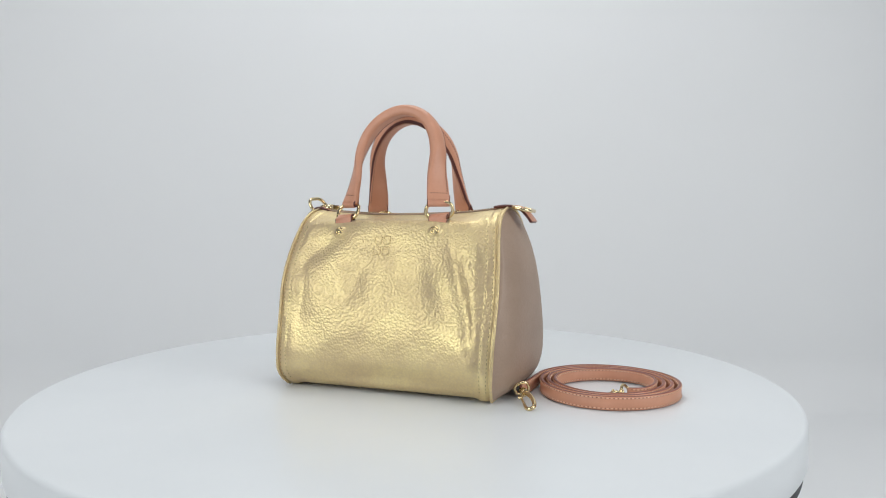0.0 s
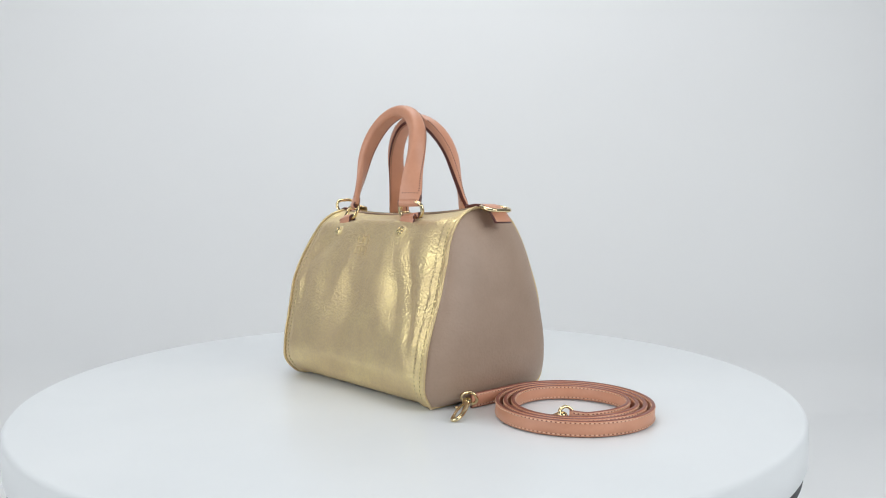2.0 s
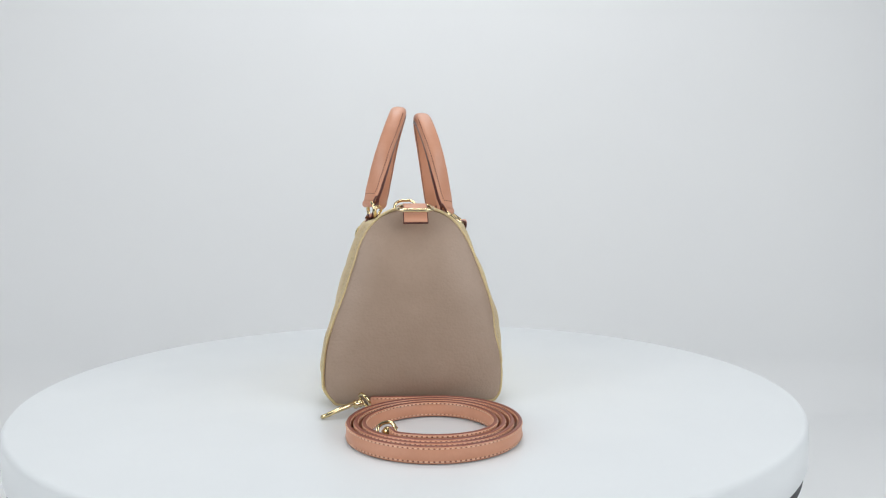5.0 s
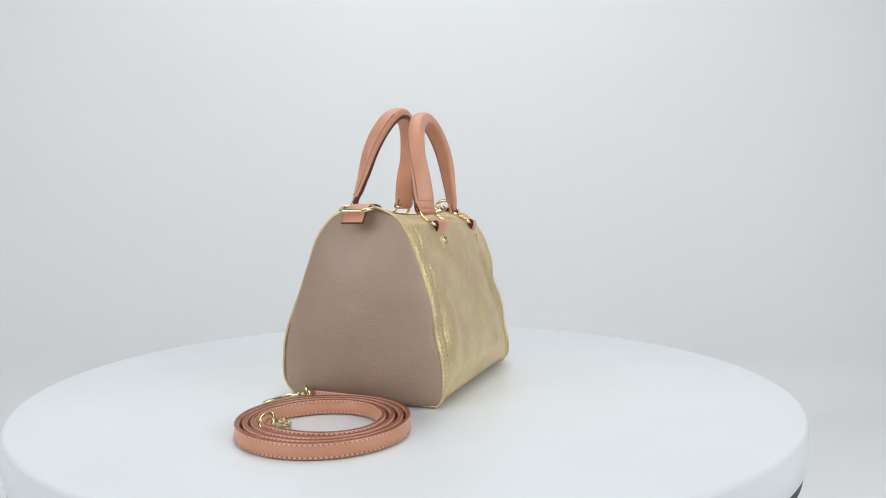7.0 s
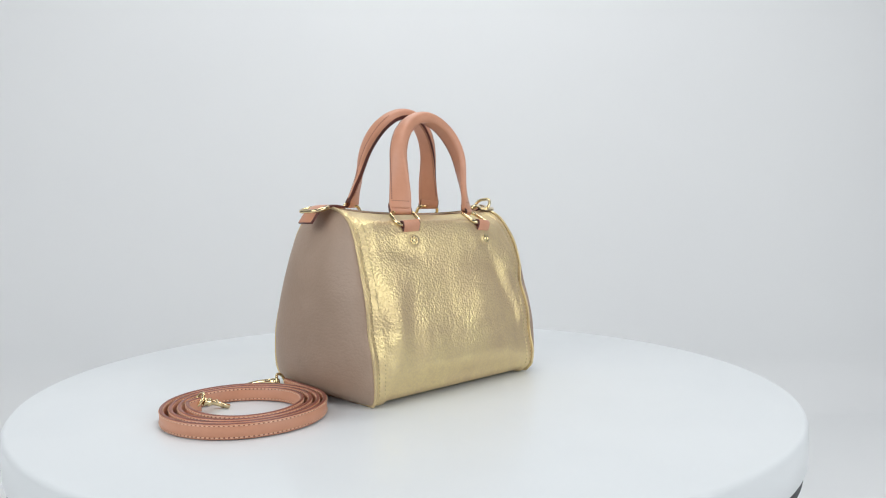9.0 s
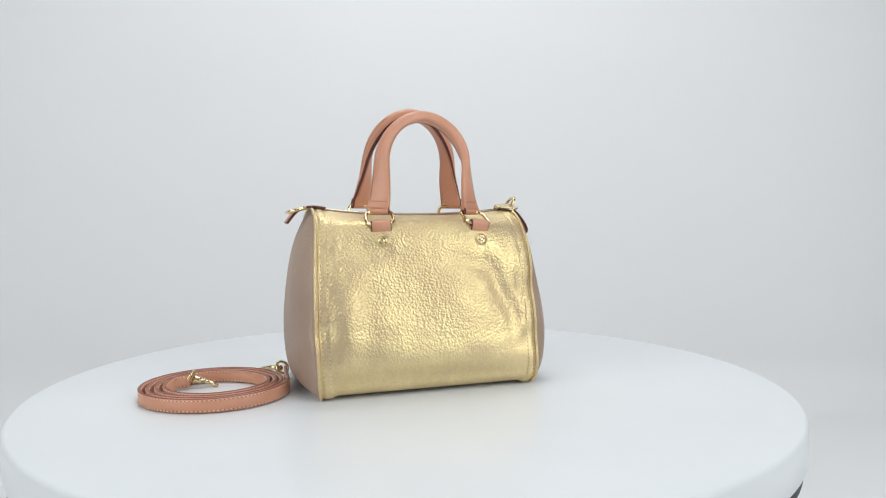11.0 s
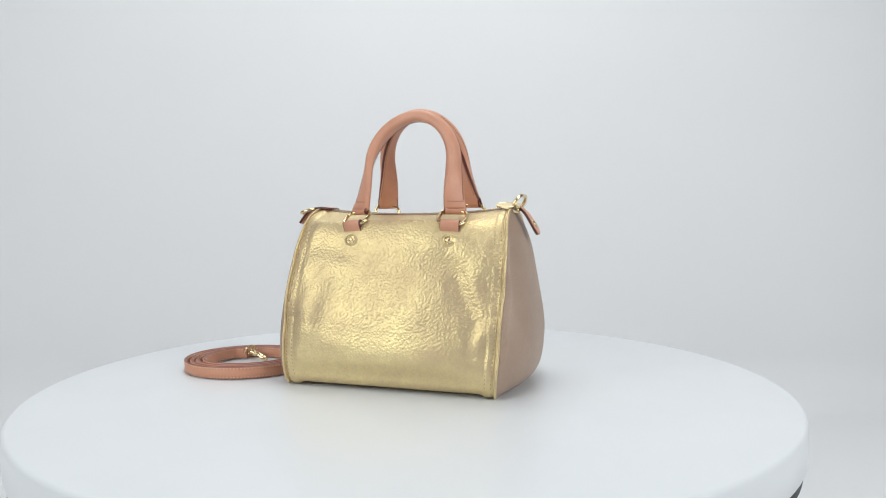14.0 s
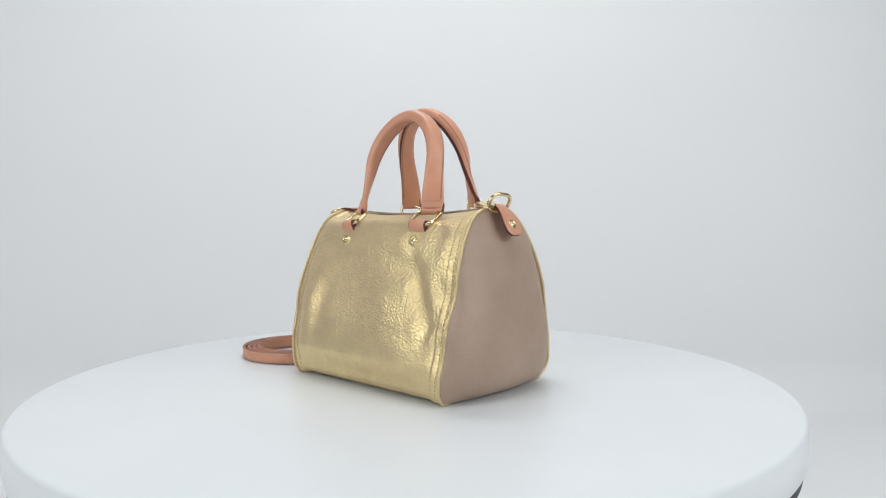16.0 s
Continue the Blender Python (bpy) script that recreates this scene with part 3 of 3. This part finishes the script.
def handbag():
    bag = new("handbag")
    tagged(bag, "small gold metallic leather handbag with taupe ends and tan handles", "handbag")
    bag_body(bag)
    for side in (1, -1):
        end_panel(bag, side)
        seam_threads(bag, side)
    zipper(bag)
    carry_handle(bag, -1, -0.0042, -0.0372, -0.0140, 0.2610, 0.1740, -0.095, 1.12, 0.0020, 1.0)
    carry_handle(bag, 1, -0.0040, 0.0275, 0.0090, 0.2560, 0.1670, 0.05, 1.10, -0.0034, 1.08)
    end_fittings(bag)
    emblem(bag)
    return bag


# ---- shoulder strap ----
COIL = np.array((0.1896, 0.0040, 0.0))
STRAP_H, STRAP_T = 0.0118, 0.0026


def coil_line():
    pts = [(0.1215, -0.0420), (0.1225, -0.0300), (0.1240, -0.0120)]
    start, end = radians(172), radians(-38 - 1080)
    for u in np.linspace(0, 1, 120):
        a = start + (end - start) * u
        r = 0.0650 - 0.0212 * u ** 1.05 + 0.0010 * math.sin(3.1 * a + 0.6) * (0.3 + 0.7 * u)
        sx = 1.0 - 0.04 * u
        pts.append((COIL[0] + r * sx * math.cos(a), COIL[1] + r * math.sin(a)))
    pts.append((0.2110, -0.0270))
    return spline(pts, 560)


def clasp(strap, at, tip, tilt):
    """A ring, a swivel and a trigger hook that lie from at to tip."""
    at, tip = np.array(at), np.array(tip)
    d = unit(tip - at)
    up = np.array((0, 0, 1.0))
    side = unit(np.cross(up, d))
    up = np.cross(d, side)
    rot = pose(0, 0, 0, tilt, 0, 0)

    def put(piece):
        m = Matrix(((d[0], side[0], up[0], at[0]), (d[1], side[1], up[1], at[1]), (d[2], side[2], up[2], at[2]), (0, 0, 0, 1)))
        return moved(piece, m @ rot)
    size = float(np.linalg.norm(tip - at))
    hook = solid("swivel_clasp", *put(moved(lathe([(0.0004, -0.0042), (0.0030, -0.0036), (0.0038, -0.0014), (0.0024, 0.0002), (0.0036, 0.0018), (0.0030, 0.0036), (0.0004, 0.0046)], 18), pose(size * 0.30, 0, 0.0005, 0, 90, 0))), METAL, strap, "polished gold swivel clasp")
    ring = moved(wire_loop(0.0125, 0.0120, 0.0052, 0.0013), pose(size * 0.30 - 0.0065, 0, 0.0015, 0, 0, 90) @ pose(0, 0, 0, 20, 0, 0))
    solid("ring", *put(ring), METAL, hook)
    s = size * 0.36
    e = size
    curve = [(s, 0, 0.0012), (s + 0.25 * (e - s), 0.0034, 0.0008), (s + 0.62 * (e - s), 0.0046, -0.0002), (e - 0.0028, 0.0036, -0.0012), (e, 0.0004, -0.0014), (e - 0.0025, -0.0030, -0.0012), (s + 0.62 * (e - s), -0.0036, -0.0004)]
    pts = spline(curve, 40)
    rad = np.interp(np.linspace(0, 1, 40), [0, 0.3, 0.7, 1], [0.0023, 0.0020, 0.0017, 0.0012])
    solid("hook", *put(tube(pts, rad, 10)), METAL, hook)
    gate = spline([(s + 0.001, -0.0012, 0.0010), (s + 0.35 * (e - s), -0.0036, 0.0006), (s + 0.66 * (e - s), -0.0034, -0.0003)], 14)
    solid("gate", *put(tube(gate, 0.0011, 8)), METAL, hook)
    lever = spline([(s + 0.3 * (e - s), -0.0036, 0.0008), (s + 0.25 * (e - s), -0.0062, 0.0018)], 5)
    solid("lever", *put(tube(lever, [0.0012, 0.0012, 0.0013, 0.0015, 0.0010], 8)), METAL, hook)
    return hook


def shoulder_strap():
    strap = new("shoulder_strap")
    tagged(strap, "coiled tan leather shoulder strap with gold clasps, beside the handbag", "strap")
    line = coil_line()
    count = len(line)
    pts = []
    for i, (x, y) in enumerate(line):
        u = i / (count - 1)
        rise = 0.0016 * smooth_step(0.90, 1.0, u) + 0.0004 * math.sin(u * 23)
        pts.append(np.array((x, y, STRAP_H / 2 + 0.0005 + max(rise, 0))) - COIL)
    nor = []
    for i in range(count):
        t = unit(pts[min(i + 1, count - 1)] - pts[max(i - 1, 0)])
        nor.append(np.array((-t[1], t[0], 0.04 * math.sin(i * 0.05))))
    v, f, k = band(pts, [STRAP_H] * count, nor, STRAP_T)
    belt = solid("strap_band", v, f, [TAN, STRAP_EDGE], strap, "tan leather band with darker painted edges", slots=k)
    pieces, hole_shades = [], []
    length = np.concatenate([[0], np.cumsum([np.linalg.norm(pts[i + 1] - pts[i]) for i in range(count - 1)])])
    for s in np.arange(0.004, length[-1] - 0.003, 0.0034):
        p = np.array([np.interp(s, length, [q[c] for q in pts]) for c in range(3)])
        j = min(int(np.searchsorted(length, s)), count - 1)
        t, n = unit(pts[min(j + 1, count - 1)] - pts[max(j - 1, 0)]), unit(nor[j])
        for face in (-1, 1):
            for h in (-1, 1):
                pieces.append(stitch(p + n * face * STRAP_T * 0.52 + np.array((0, 0, h * STRAP_H * 0.36)), t, n * face, 0.0021, 0.0009, 0.0005))
                # a dark dab per needle hole gives its shade by colour
                hole_shades.append(stitch(p + t * 0.0017 + n * face * STRAP_T * 0.52 + np.array((0, 0, h * STRAP_H * 0.36)), t, n * face, 0.0012, 0.0011, 0.0002))
    tagged(solid("needle_holes", *merged(*hole_shades), STRAP_EDGE, strap, "dark needle holes between the stitches", smooth=False), kind="stuff")
    tagged(solid("strap_stitching", *merged(*pieces), THREAD, strap, smooth=False), kind="stuff")
    clasp(strap, np.array((0.1212, -0.0400, 0.0095)) - COIL, np.array((0.1400, -0.0800, 0.0032)) - COIL, 20)
    clasp(strap, np.array((0.2125, -0.0300, 0.0095)) - COIL, np.array((0.1865, -0.0262, 0.0032)) - COIL, -15)
    return strap


TABLE = turntable()
BAG = handbag()
STRAP = shoulder_strap()


def motions():
    times = [0.25 * i for i in range(65)]
    turns = [(t, pose(0, 0, 0, 0, 0, TURN_START - TURN_RATE * t)) for t in times]
    walk(TABLE, turns)
    walk(BAG, turns)
    walk(STRAP, [(t, m @ Matrix.Translation(tuple(COIL))) for t, m in turns])


motions()
